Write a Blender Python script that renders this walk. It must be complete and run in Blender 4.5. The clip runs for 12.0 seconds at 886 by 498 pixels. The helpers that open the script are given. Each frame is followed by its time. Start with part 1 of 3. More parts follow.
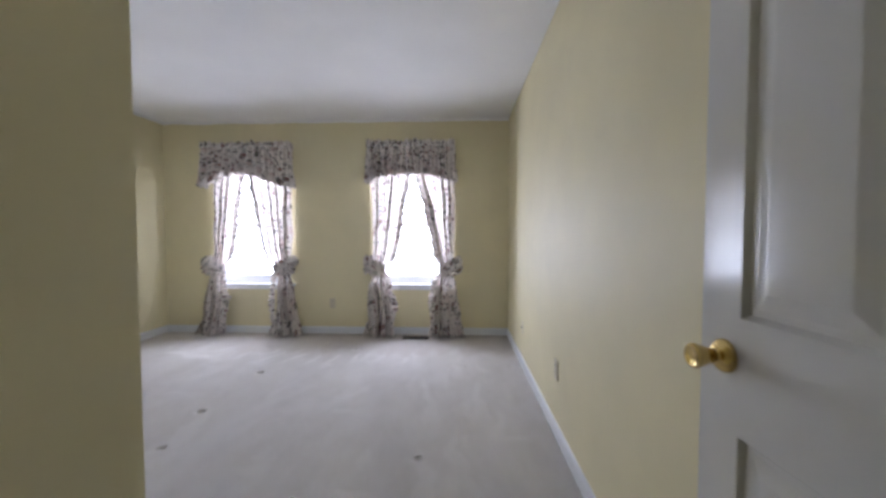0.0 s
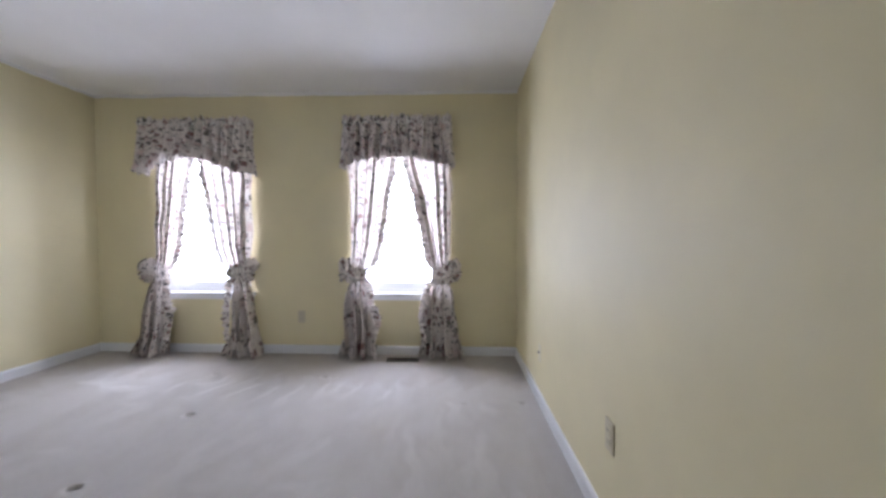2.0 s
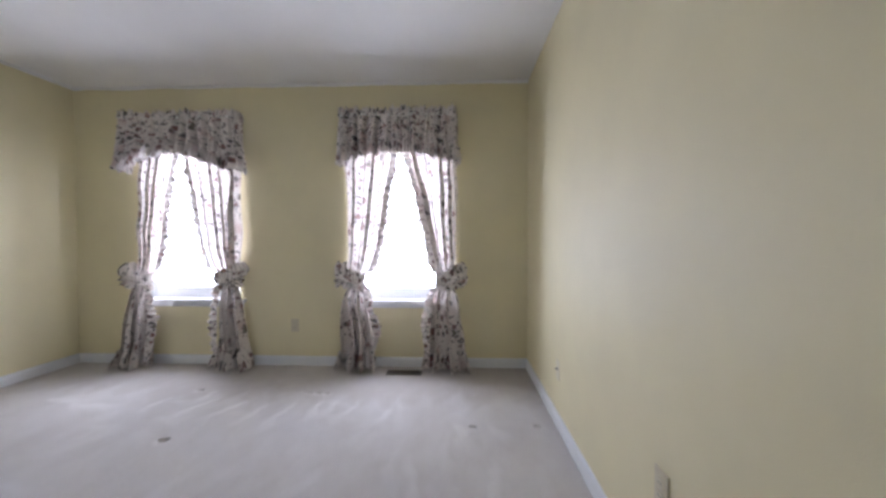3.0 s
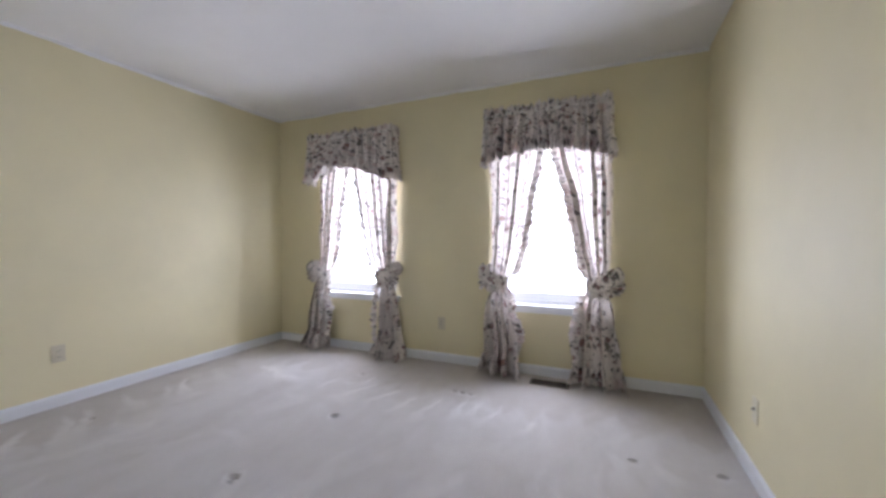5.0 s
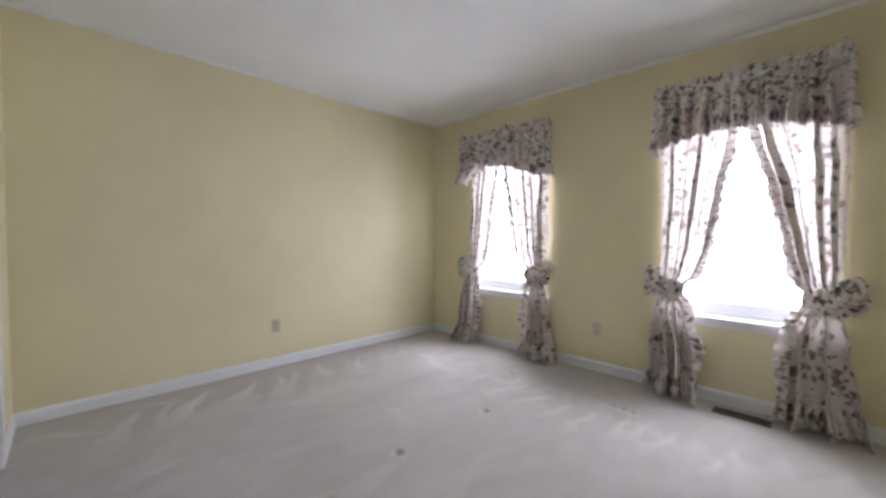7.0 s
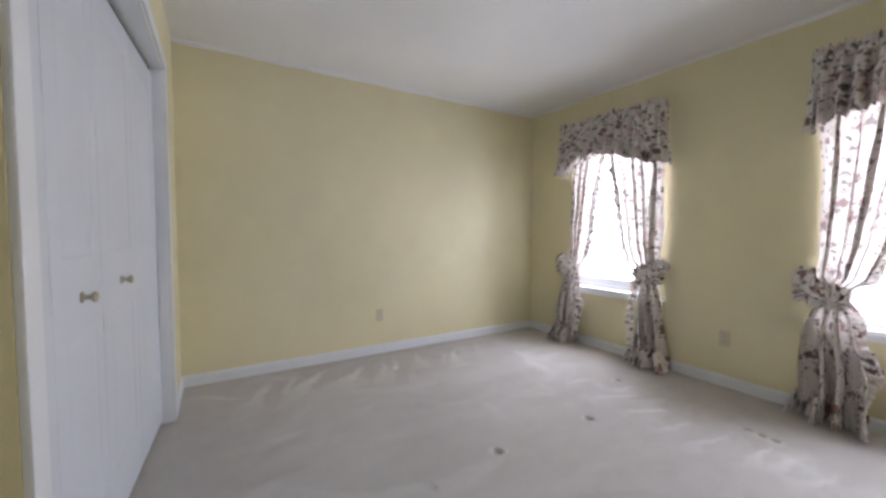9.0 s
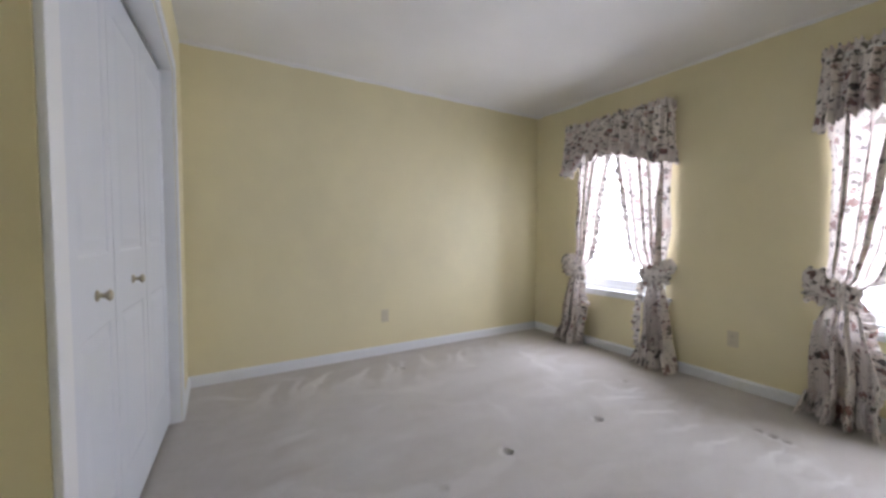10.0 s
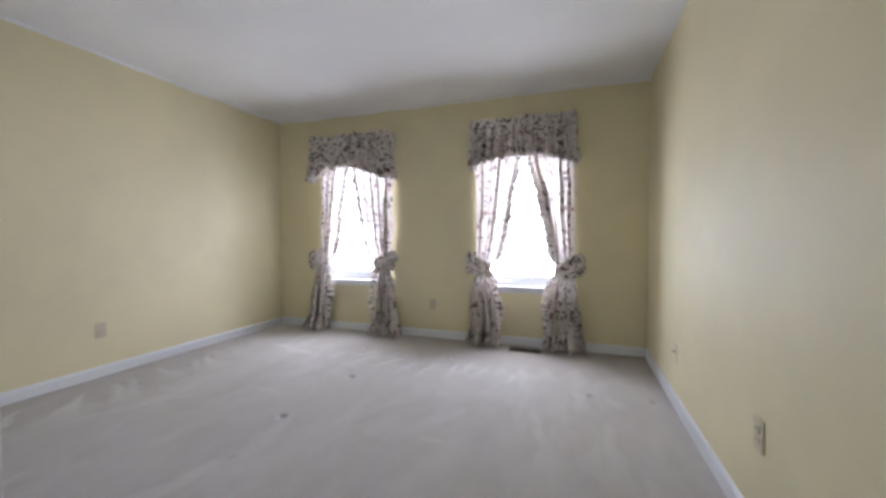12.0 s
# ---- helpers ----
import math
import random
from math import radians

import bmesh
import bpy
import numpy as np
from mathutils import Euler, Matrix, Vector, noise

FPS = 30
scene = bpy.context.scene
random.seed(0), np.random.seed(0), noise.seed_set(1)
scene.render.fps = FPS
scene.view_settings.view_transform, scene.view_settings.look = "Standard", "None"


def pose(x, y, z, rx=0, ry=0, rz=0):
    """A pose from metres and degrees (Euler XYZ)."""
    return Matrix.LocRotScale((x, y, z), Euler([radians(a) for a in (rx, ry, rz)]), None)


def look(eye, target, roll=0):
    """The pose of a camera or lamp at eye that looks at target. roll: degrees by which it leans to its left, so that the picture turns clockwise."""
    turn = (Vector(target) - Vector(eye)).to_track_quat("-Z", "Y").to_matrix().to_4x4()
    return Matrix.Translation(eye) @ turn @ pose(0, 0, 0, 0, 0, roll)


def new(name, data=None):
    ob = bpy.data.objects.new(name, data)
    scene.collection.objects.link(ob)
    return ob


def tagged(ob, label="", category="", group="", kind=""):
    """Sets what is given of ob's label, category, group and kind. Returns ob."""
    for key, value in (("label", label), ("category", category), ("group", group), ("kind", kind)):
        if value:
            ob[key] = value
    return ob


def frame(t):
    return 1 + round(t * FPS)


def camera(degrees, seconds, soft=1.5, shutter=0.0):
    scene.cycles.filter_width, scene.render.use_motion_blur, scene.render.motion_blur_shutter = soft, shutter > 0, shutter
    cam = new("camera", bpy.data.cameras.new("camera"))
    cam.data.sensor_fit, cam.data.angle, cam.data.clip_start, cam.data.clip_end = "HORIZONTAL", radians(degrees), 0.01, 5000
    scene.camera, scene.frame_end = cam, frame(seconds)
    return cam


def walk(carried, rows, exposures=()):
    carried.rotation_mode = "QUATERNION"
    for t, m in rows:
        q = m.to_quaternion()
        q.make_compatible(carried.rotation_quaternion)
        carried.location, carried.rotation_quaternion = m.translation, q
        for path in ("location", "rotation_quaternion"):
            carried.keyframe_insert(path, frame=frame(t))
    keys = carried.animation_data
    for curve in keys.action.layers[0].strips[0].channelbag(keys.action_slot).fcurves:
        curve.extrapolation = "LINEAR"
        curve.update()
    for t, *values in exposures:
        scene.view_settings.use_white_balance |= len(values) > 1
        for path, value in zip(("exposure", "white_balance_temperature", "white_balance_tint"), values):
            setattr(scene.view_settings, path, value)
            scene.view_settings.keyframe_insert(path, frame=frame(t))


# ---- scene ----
cam = camera(99.3, 12.0, soft=2.9, shutter=0.4)

PATH = [
    (0, (0.187, 0.137, 1.149), (0.102, 2.134, 1.071), -0.03),
    (0.5, (0.152, 0.338, 1.147), (0.075, 2.335, 1.065), 0.16),
    (1, (0.165, 0.523, 1.122), (0.090, 2.521, 1.049), -0.04),
    (1.5, (0.184, 0.746, 1.101), (0.109, 2.743, 1.037), -0.05),
    (2, (0.185, 0.916, 1.095), (0.115, 2.914, 1.037), 0.06),
    (2.5, (0.162, 1.092, 1.090), (0.100, 3.090, 1.038), -0.03),
    (2.7, (0.154, 1.138, 1.095), (0.095, 3.136, 1.043), -0.04),
    (4.3, (0.168, 1.268, 1.117), (-0.351, 3.199, 1.070), -0.04),
    (4.5, (0.146, 1.278, 1.122), (-0.457, 3.184, 1.071), -0.11),
    (5, (0.120, 1.274, 1.115), (-0.686, 3.104, 1.067), -0.02),
    (5.5, (0.110, 1.270, 1.144), (-0.876, 3.009, 1.080), 0.14),
    (6, (0.091, 1.271, 1.147), (-1.051, 2.912, 1.076), 0.20),
    (6.5, (0.059, 1.269, 1.137), (-1.221, 2.805, 1.067), 0.20),
    (7, (0.034, 1.272, 1.122), (-1.381, 2.683, 1.057), 0.27),
    (7.5, (-0.008, 1.261, 1.112), (-1.534, 2.551, 1.045), 0.29),
    (7.7, (-0.020, 1.255, 1.116), (-1.588, 2.495, 1.042), 0.34),
    (9.3, (-0.027, 1.255, 1.129), (-1.747, 2.271, 1.039), 0.13),
    (9.5, (-0.032, 1.246, 1.116), (-1.756, 2.257, 1.032), 0.13),
    (10, (-0.048, 1.221, 1.118), (-1.760, 2.250, 1.030), 0.16),
    (10.2, (-0.050, 1.190, 1.100), (-1.708, 2.305, 1.026), 0.28),
    (10.3, (-0.045, 1.173, 1.096), (-1.661, 2.349, 1.023), 0.31),
    (10.5, (-0.029, 1.143, 1.109), (-1.531, 2.462, 1.021), 0.34),
    (11, (0.065, 1.045, 1.109), (-1.101, 2.668, 1.027), 0.25),
    (11.5, (0.131, 0.873, 1.100), (-0.771, 2.656, 1.024), 0.23),
    (12, (0.129, 0.707, 1.063), (-0.528, 2.595, 0.998), 0.04),
]
TONE = [(0, 0.03, 6450, 14), (2.5, -0.02, 6500, 15), (5, -0.05, 6550, 15), (7.5, -0.02, 6900, 13), (10, -0.02, 6900, 13), (12, -0.04, 6700, 13)]
walk(cam, [(t, look(eye, target, roll)) for t, eye, target, roll in PATH], TONE)

# ---- light ----
world = bpy.data.worlds.new("sky")
scene.world = world
world.use_nodes = True
wn = world.node_tree
sky = wn.nodes.new("ShaderNodeTexSky")
sky.sky_type = "NISHITA"
sky.sun_disc = False
sky.sun_elevation, sky.sun_rotation = radians(38), radians(200)
wn.links.new(sky.outputs["Color"], wn.nodes["Background"].inputs["Color"])
wn.nodes["Background"].inputs["Strength"].default_value = 0.12

WIN_X = (-2.20, -0.35)        # middles of the two windows
WIN_W, WIN_Z0, WIN_Z1 = 0.88, 0.58, 1.88
NORTH, EAST, WEST, CLOSET, SOUTH, TOP = 4.41, 0.743, -3.25, 1.025, 0.08, 2.44
SIDE, CORNER = -0.365, 0.76  # the entry's side wall and its corner
JOG = -0.736                   # where the closet front steps forward


def window_light(x):
    lamp = bpy.data.lights.new("window_daylight", "AREA")
    lamp.shape, lamp.size, lamp.size_y = "RECTANGLE", WIN_W + 0.02, WIN_Z1 - WIN_Z0 + 0.02
    lamp.energy, lamp.color = LAMP_W, (0.71, 0.795, 1.0)
    ob = new("window_daylight", lamp)
    ob.matrix_world = look((x, NORTH + 0.165, (WIN_Z0 + WIN_Z1) / 2), (x, 0, (WIN_Z0 + WIN_Z1) / 2))


LAMP_W = 57
for wx in WIN_X:
    window_light(wx)

sun_data = bpy.data.lights.new("sun", "SUN")
sun_data.energy, sun_data.angle, sun_data.color = 2.5, radians(0.5), (1.0, 0.95, 0.88)
new("sun", sun_data).matrix_world = look((4, -12, 10), (0, 0, 0))


# ---- materials ----
def material(name, color, rough=0.6, spec=0.5, metal=0.0):
    m = bpy.data.materials.new(name)
    m.use_nodes = True
    p = m.node_tree.nodes["Principled BSDF"]
    p.inputs["Base Color"].default_value = (*color, 1)
    p.inputs["Roughness"].default_value = rough
    p.inputs["Metallic"].default_value = metal
    p.inputs["Specular IOR Level"].default_value = spec
    return m, m.node_tree, p


def mix_color(nt, fac, a, b, blend="MIX"):
    n = nt.nodes.new("ShaderNodeMix")
    n.data_type, n.blend_type = "RGBA", blend
    for key, v in (("Factor", fac), ("A", a), ("B", b)):
        socket = [s for s in n.inputs if s.name == key and s.enabled][0]
        if isinstance(v, bpy.types.NodeSocket):
            nt.links.new(v, socket)
        else:
            socket.default_value = v if isinstance(v, (int, float)) else (*v, 1)
    return [s for s in n.outputs if s.enabled][0]


def noise_tex(nt, scale, detail=3, rough=0.55, stretch=(1, 1, 1), coords="Object"):
    tc = nt.nodes.new("ShaderNodeTexCoord")
    mp = nt.nodes.new("ShaderNodeMapping")
    mp.inputs["Scale"].default_value = stretch
    n = nt.nodes.new("ShaderNodeTexNoise")
    n.inputs["Scale"].default_value, n.inputs["Detail"].default_value, n.inputs["Roughness"].default_value = scale, detail, rough
    nt.links.new(tc.outputs[coords], mp.inputs["Vector"])
    nt.links.new(mp.outputs["Vector"], n.inputs["Vector"])
    return n.outputs["Fac"]


def ramp(nt, fac, lo, hi):
    n = nt.nodes.new("ShaderNodeMapRange")
    n.interpolation_type = "SMOOTHSTEP"
    nt.links.new(fac, n.inputs["Value"])
    n.inputs["From Min"].default_value, n.inputs["From Max"].default_value = lo, hi
    return n.outputs["Result"]


def math_node(nt, op, a, b):
    n = nt.nodes.new("ShaderNodeMath")
    n.operation = op
    for i, v in enumerate((a, b)):
        if isinstance(v, bpy.types.NodeSocket):
            nt.links.new(v, n.inputs[i])
        else:
            n.inputs[i].default_value = v
    return n.outputs[0]


def bump(nt, p, height, strength, dist):
    b = nt.nodes.new("ShaderNodeBump")
    b.inputs["Strength"].default_value, b.inputs["Distance"].default_value = strength, dist
    nt.links.new(height, b.inputs["Height"])
    nt.links.new(b.outputs["Normal"], p.inputs["Normal"])


def paint(name, color, rough, grain=0.0015, blotch=0.03, spec=0.5):
    """Rolled paint: orange-peel relief, faint blotches and scuffs."""
    m, nt, p = material(name, color, rough, spec)
    big = noise_tex(nt, 1.3, 4)
    fine = noise_tex(nt, 260, 2)
    dark = tuple(c * (1 - blotch * 2) for c in color)
    light = tuple(min(1, c * (1 + blotch)) for c in color)
    nt.links.new(mix_color(nt, ramp(nt, big, 0.3, 0.7), dark, light), p.inputs["Base Color"])
    rr = nt.nodes.new("ShaderNodeMapRange")
    nt.links.new(noise_tex(nt, 6, 4), rr.inputs["Value"])
    rr.inputs["To Min"].default_value, rr.inputs["To Max"].default_value = rough - 0.03, rough + 0.04
    nt.links.new(rr.outputs["Result"], p.inputs["Roughness"])
    bump(nt, p, fine, 0.35, grain)
    return m


M_WALL = paint("yellow_wall_paint", (0.79, 0.712, 0.462), 0.60, spec=0.65)
M_CEIL = paint("ceiling_paint", (0.88, 0.87, 0.86), 0.75, 0.003, 0.02)
M_TRIM = paint("white_trim_paint", (0.82, 0.83, 0.84), 0.35, 0.0006, 0.015)
M_DOOR = paint("white_door_paint", (0.78, 0.77, 0.75), 0.14, 0.0002, 0.02)
M_CLOSET = paint("white_closet_paint", (0.71, 0.74, 0.79), 0.36, 0.0003, 0.012)
M_GASKET = material("grey_gasket", (0.16, 0.17, 0.19), 0.6)[0]
M_VINYL = material("grey_white_window_vinyl", (0.74, 0.75, 0.77), 0.4)[0]
M_PLATE = material("almond_plastic", (0.66, 0.59, 0.43), 0.4)[0]
M_PALE = material("pale_cream_plastic", (0.76, 0.70, 0.52), 0.45)[0]
M_JACK = material("dark_jack_metal", (0.22, 0.20, 0.17), 0.4, 0.5, 1.0)[0]
M_SLOT = material("dark_slot", (0.03, 0.028, 0.025), 0.6)[0]
M_STEEL = material("screw_steel", (0.6, 0.58, 0.52), 0.35, 0.5, 1.0)[0]
M_VENT = material("brown_register_enamel", (0.075, 0.055, 0.04), 0.45)[0]
M_DARK = material("duct_dark", (0.015, 0.014, 0.013), 0.8)[0]
M_ROD = material("white_rod_enamel", (0.8, 0.79, 0.76), 0.4)[0]


def brass_material():
    m, nt, p = material("polished_brass", (0.74, 0.55, 0.22), 0.11, 0.5, 1.0)
    worn = ramp(nt, noise_tex(nt, 45, 4), 0.45, 0.75)
    nt.links.new(mix_color(nt, worn, (0.76, 0.57, 0.24), (0.60, 0.43, 0.17)), p.inputs["Base Color"])
    return m


M_BRASS = brass_material()


def nickel_material():
    m, nt, p = material("aged_brass_pull", (0.50, 0.45, 0.33), 0.3, 0.5, 1.0)
    nt.links.new(mix_color(nt, noise_tex(nt, 60, 3), (0.55, 0.50, 0.38), (0.40, 0.36, 0.27)), p.inputs["Base Color"])
    return m


M_PULL = nickel_material()


def carpet_material():
    m, nt, p = material("cut_pile_carpet", (0.5, 0.46, 0.43), 0.95, 0.15)
    at = nt.nodes.new("ShaderNodeAttribute")
    at.attribute_name = "nap_and_rim"
    # pile brushed one way or the other reads lighter or darker
    broad = noise_tex(nt, 2.2, 4, 0.6, (1.6, 0.7, 1))
    streak = noise_tex(nt, 7, 3, 0.55, (1.5, 0.35, 1))
    tuft = noise_tex(nt, 330, 2, 0.7)
    tuft2 = noise_tex(nt, 90, 3, 0.6)
    c = mix_color(nt, ramp(nt, broad, 0.3, 0.72), (0.60, 0.562, 0.528), (0.69, 0.655, 0.628))
    c = mix_color(nt, math_node(nt, "MULTIPLY", ramp(nt, streak, 0.45, 0.75), 0.35), c, (0.70, 0.668, 0.64))
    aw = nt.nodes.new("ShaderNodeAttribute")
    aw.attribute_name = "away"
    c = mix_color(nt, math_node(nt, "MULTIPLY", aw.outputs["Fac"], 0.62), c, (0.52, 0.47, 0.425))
    patch = ramp(nt, noise_tex(nt, 8, 5, 0.65, (1, 0.7, 1)), 0.35, 0.7)
    c = mix_color(nt, math_node(nt, "MULTIPLY", patch, 0.30), c, (0.74, 0.705, 0.675))
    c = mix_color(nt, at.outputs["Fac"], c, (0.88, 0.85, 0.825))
    c = mix_color(nt, math_node(nt, "MULTIPLY", ramp(nt, tuft, 0.35, 0.65), 0.22), c, (0.30, 0.265, 0.24))
    c = mix_color(nt, math_node(nt, "MULTIPLY", ramp(nt, tuft2, 0.4, 0.7), 0.14), c, (0.36, 0.32, 0.29))
    nt.links.new(c, p.inputs["Base Color"])
    p.inputs["Sheen Weight"].default_value = 0.25
    p.inputs["Sheen Roughness"].default_value = 0.5
    bump(nt, p, math_node(nt, "ADD", tuft, math_node(nt, "MULTIPLY", tuft2, 0.6)), 0.7, 0.006)
    return m


M_CARPET = carpet_material()


def cloth_material(name, density, through_part, zoom=1.0):
    """Cotton print: sprigs of mauve, red and grey-green flowers on off-white, let light through."""
    m, nt, p = material(name, (0.8, 0.76, 0.74), 0.85, 0.2)
    tc = nt.nodes.new("ShaderNodeTexCoord")
    warp = nt.nodes.new("ShaderNodeTexNoise")
    warp.inputs["Scale"].default_value, warp.inputs["Detail"].default_value = 26, 2
    nt.links.new(tc.outputs["UV"], warp.inputs["Vector"])
    add = nt.nodes.new("ShaderNodeVectorMath")
    add.operation = "MULTIPLY_ADD"
    nt.links.new(warp.outputs["Color"], add.inputs[0])
    add.inputs[1].default_value = (0.07, 0.07, 0)
    nt.links.new(tc.outputs["UV"], add.inputs[2])
    c = (0.80, 0.745, 0.70)
    rag = nt.nodes.new("ShaderNodeTexNoise")
    rag.inputs["Scale"].default_value, rag.inputs["Detail"].default_value, rag.inputs["Roughness"].default_value = 85, 3, 0.65
    nt.links.new(tc.outputs["UV"], rag.inputs["Vector"])
    ragged = math_node(nt, "MULTIPLY", math_node(nt, "SUBTRACT", rag.outputs["Fac"], 0.5), 0.75)
    # fine ticking stripes between the sprigs
    stripe = nt.nodes.new("ShaderNodeTexWave")
    stripe.inputs["Scale"].default_value, stripe.inputs["Distortion"].default_value = 19.0, 0.3
    nt.links.new(tc.outputs["UV"], stripe.inputs["Vector"])
    c = mix_color(nt, math_node(nt, "MULTIPLY", ramp(nt, stripe.outputs["Fac"], 0.55, 0.95), 0.32), c, (0.58, 0.52, 0.50))
    # pale wash behind the sprigs
    wash = ramp(nt, warp.outputs["Fac"], 0.52, 0.75)
    c = mix_color(nt, math_node(nt, "MULTIPLY", wash, 0.7), c, (0.70, 0.63, 0.60))
    for scale, size, colors, soft, power in (
            (8, 0.44, ((0.60, 0.46, 0.45), (0.58, 0.54, 0.50), (0.62, 0.46, 0.42), (0.52, 0.53, 0.48)), 0.2, 0.7),
            (15, 0.41, ((0.19, 0.09, 0.09), (0.085, 0.07, 0.075), (0.26, 0.11, 0.095), (0.12, 0.11, 0.085)), 0.10, 0.9),
            (27, 0.38, ((0.10, 0.085, 0.07), (0.075, 0.06, 0.065), (0.22, 0.11, 0.10), (0.13, 0.115, 0.10)), 0.10, 0.88),
            (48, 0.30, ((0.12, 0.12, 0.11), (0.28, 0.15, 0.16), (0.18, 0.17, 0.18), (0.30, 0.27, 0.25)), 0.10, 0.6)):
        v = nt.nodes.new("ShaderNodeTexVoronoi")
        v.inputs["Scale"].default_value = scale * zoom
        nt.links.new(add.outputs[0], v.inputs["Vector"])
        blot = nt.nodes.new("ShaderNodeMapRange")
        nt.links.new(math_node(nt, "ADD", v.outputs["Distance"], ragged), blot.inputs["Value"])
        blot.inputs["From Min"].default_value, blot.inputs["From Max"].default_value = size, size - soft
        sep = nt.nodes.new("ShaderNodeSeparateColor")
        nt.links.new(v.outputs["Color"], sep.inputs["Color"])
        cr = nt.nodes.new("ShaderNodeValToRGB")
        cr.color_ramp.interpolation = "CONSTANT"
        els = cr.color_ramp.elements
        els[0].position, els[1].position = 0.0, 0.3
        els.new(0.55), els.new(0.8)
        for e, col in zip(els, colors):
            e.color = (*col, 1)
        nt.links.new(sep.outputs["Red"], cr.inputs["Fac"])
        keep = nt.nodes.new("ShaderNodeMath")
        keep.operation = "LESS_THAN"
        nt.links.new(sep.outputs["Green"], keep.inputs[0])
        keep.inputs[1].default_value = density
        fac = math_node(nt, "MULTIPLY", math_node(nt, "MULTIPLY", blot.outputs["Result"], keep.outputs[0]), power)
        c = mix_color(nt, fac, c, cr.outputs["Color"])
    weave = nt.nodes.new("ShaderNodeTexNoise")
    weave.inputs["Scale"].default_value = 900
    nt.links.new(tc.outputs["UV"], weave.inputs["Vector"])
    nt.links.new(c, p.inputs["Base Color"])
    bump(nt, p, weave.outputs["Fac"], 0.3, 0.0006)
    tr = nt.nodes.new("ShaderNodeBsdfTranslucent")
    nt.links.new(mix_color(nt, 0.35, c, (0.86, 0.72, 0.66)), tr.inputs["Color"])
    mx = nt.nodes.new("ShaderNodeMixShader")
    mx.inputs["Fac"].default_value = through_part
    nt.links.new(p.outputs["BSDF"], mx.inputs[1])
    nt.links.new(tr.outputs["BSDF"], mx.inputs[2])
    nt.links.new(mx.outputs["Shader"], nt.nodes["Material Output"].inputs["Surface"])
    return m


M_CLOTH = cloth_material("floral_drape_cotton", 0.52, 0.15, 0.92)
M_VALANCE = cloth_material("floral_valance_cotton", 0.74, 0.03, 0.85)
M_FRILL = cloth_material("floral_frill_cotton", 0.60, 0.03, 0.92)
M_EDGE = cloth_material("floral_edging_cotton", 0.60, 0.05, 1.1)
M_TRIMMING = cloth_material("floral_valance_frill_cotton", 0.62, 0.035, 0.95)


def glass_material():
    m, nt, p = material("clear_glass", (1, 1, 1), 0.0)
    p.inputs["Transmission Weight"].default_value = 1.0
    p.inputs["IOR"].default_value = 1.45
    return m


M_GLASS = glass_material()


# ---- mesh helpers ----
def finish(name, bm, mat, parent=None, label="", smooth=False):
    me = bpy.data.meshes.new(name)
    bmesh.ops.recalc_face_normals(bm, faces=bm.faces) if not smooth else None
    bm.to_mesh(me)
    bm.free()
    for poly in me.polygons:
        poly.use_smooth = smooth
    me.materials.append(mat)
    ob = new(name, me)
    if parent:
        ob.parent = parent
    if label:
        ob["label"] = label
    return ob


def part(name, bm, mat, parent, label="", smooth=False):
    return finish(name, bm, mat, parent, label, smooth)


def add_box(bm, lo, hi, bevel=0.0):
    made = bmesh.ops.create_cube(bm, size=1)["verts"]
    for v in made:
        v.co = Vector([l + (h - l) * (c + 0.5) for l, h, c in zip(lo, hi, v.co)])
    if bevel:
        edges = list({e for v in made for e in v.link_edges})
        bmesh.ops.bevel(bm, geom=edges, offset=bevel, segments=2, affect="EDGES", profile=0.6)
    return bm


def box(lo, hi, bevel=0.0):
    return add_box(bmesh.new(), lo, hi, bevel)


def lathe(profile, seg=28):
    """A turned shape about the z axis; profile: (radius, z)."""
    bm = bmesh.new()
    rings = [[bm.verts.new((r * math.cos(2 * math.pi * i / seg), r * math.sin(2 * math.pi * i / seg), z)) for i in range(seg)] for r, z in profile]
    for a, b in zip(rings, rings[1:]):
        for i in range(seg):
            bm.faces.new((a[i], a[(i + 1) % seg], b[(i + 1) % seg], b[i]))
    bm.faces.new(rings[0][::-1])
    bm.faces.new(rings[-1])
    return bm


def sheet(nu, nv, place, uv):
    """A cloth: place(u, v) and uv(u, v) for u and v from 0 to 1."""
    bm = bmesh.new()
    layer = bm.loops.layers.uv.new("UVMap")
    grid = [[bm.verts.new(place(i / nu, j / nv)) for i in range(nu + 1)] for j in range(nv + 1)]
    for j in range(nv):
        for i in range(nu):
            f = bm.faces.new((grid[j][i], grid[j][i + 1], grid[j + 1][i + 1], grid[j + 1][i]))
            for lp, (a, b) in zip(f.loops, ((i, j), (i + 1, j), (i + 1, j + 1), (i, j + 1))):
                lp[layer].uv = uv(a / nu, b / nv)
    return bm


def structure(ob, label, category):
    return tagged(ob, label, category, kind="structure")


def wobble(a, b, seed):
    return noise.noise(Vector((a, b, seed)))


# ---- the room ----
WT = 0.15
L_WALL = "pale yellow painted drywall, slightly scuffed"


def wall(name, boxes):
    bm = bmesh.new()
    for lo, hi in boxes:
        add_box(bm, lo, hi)
    return structure(finish(name, bm, M_WALL), L_WALL, "wall")


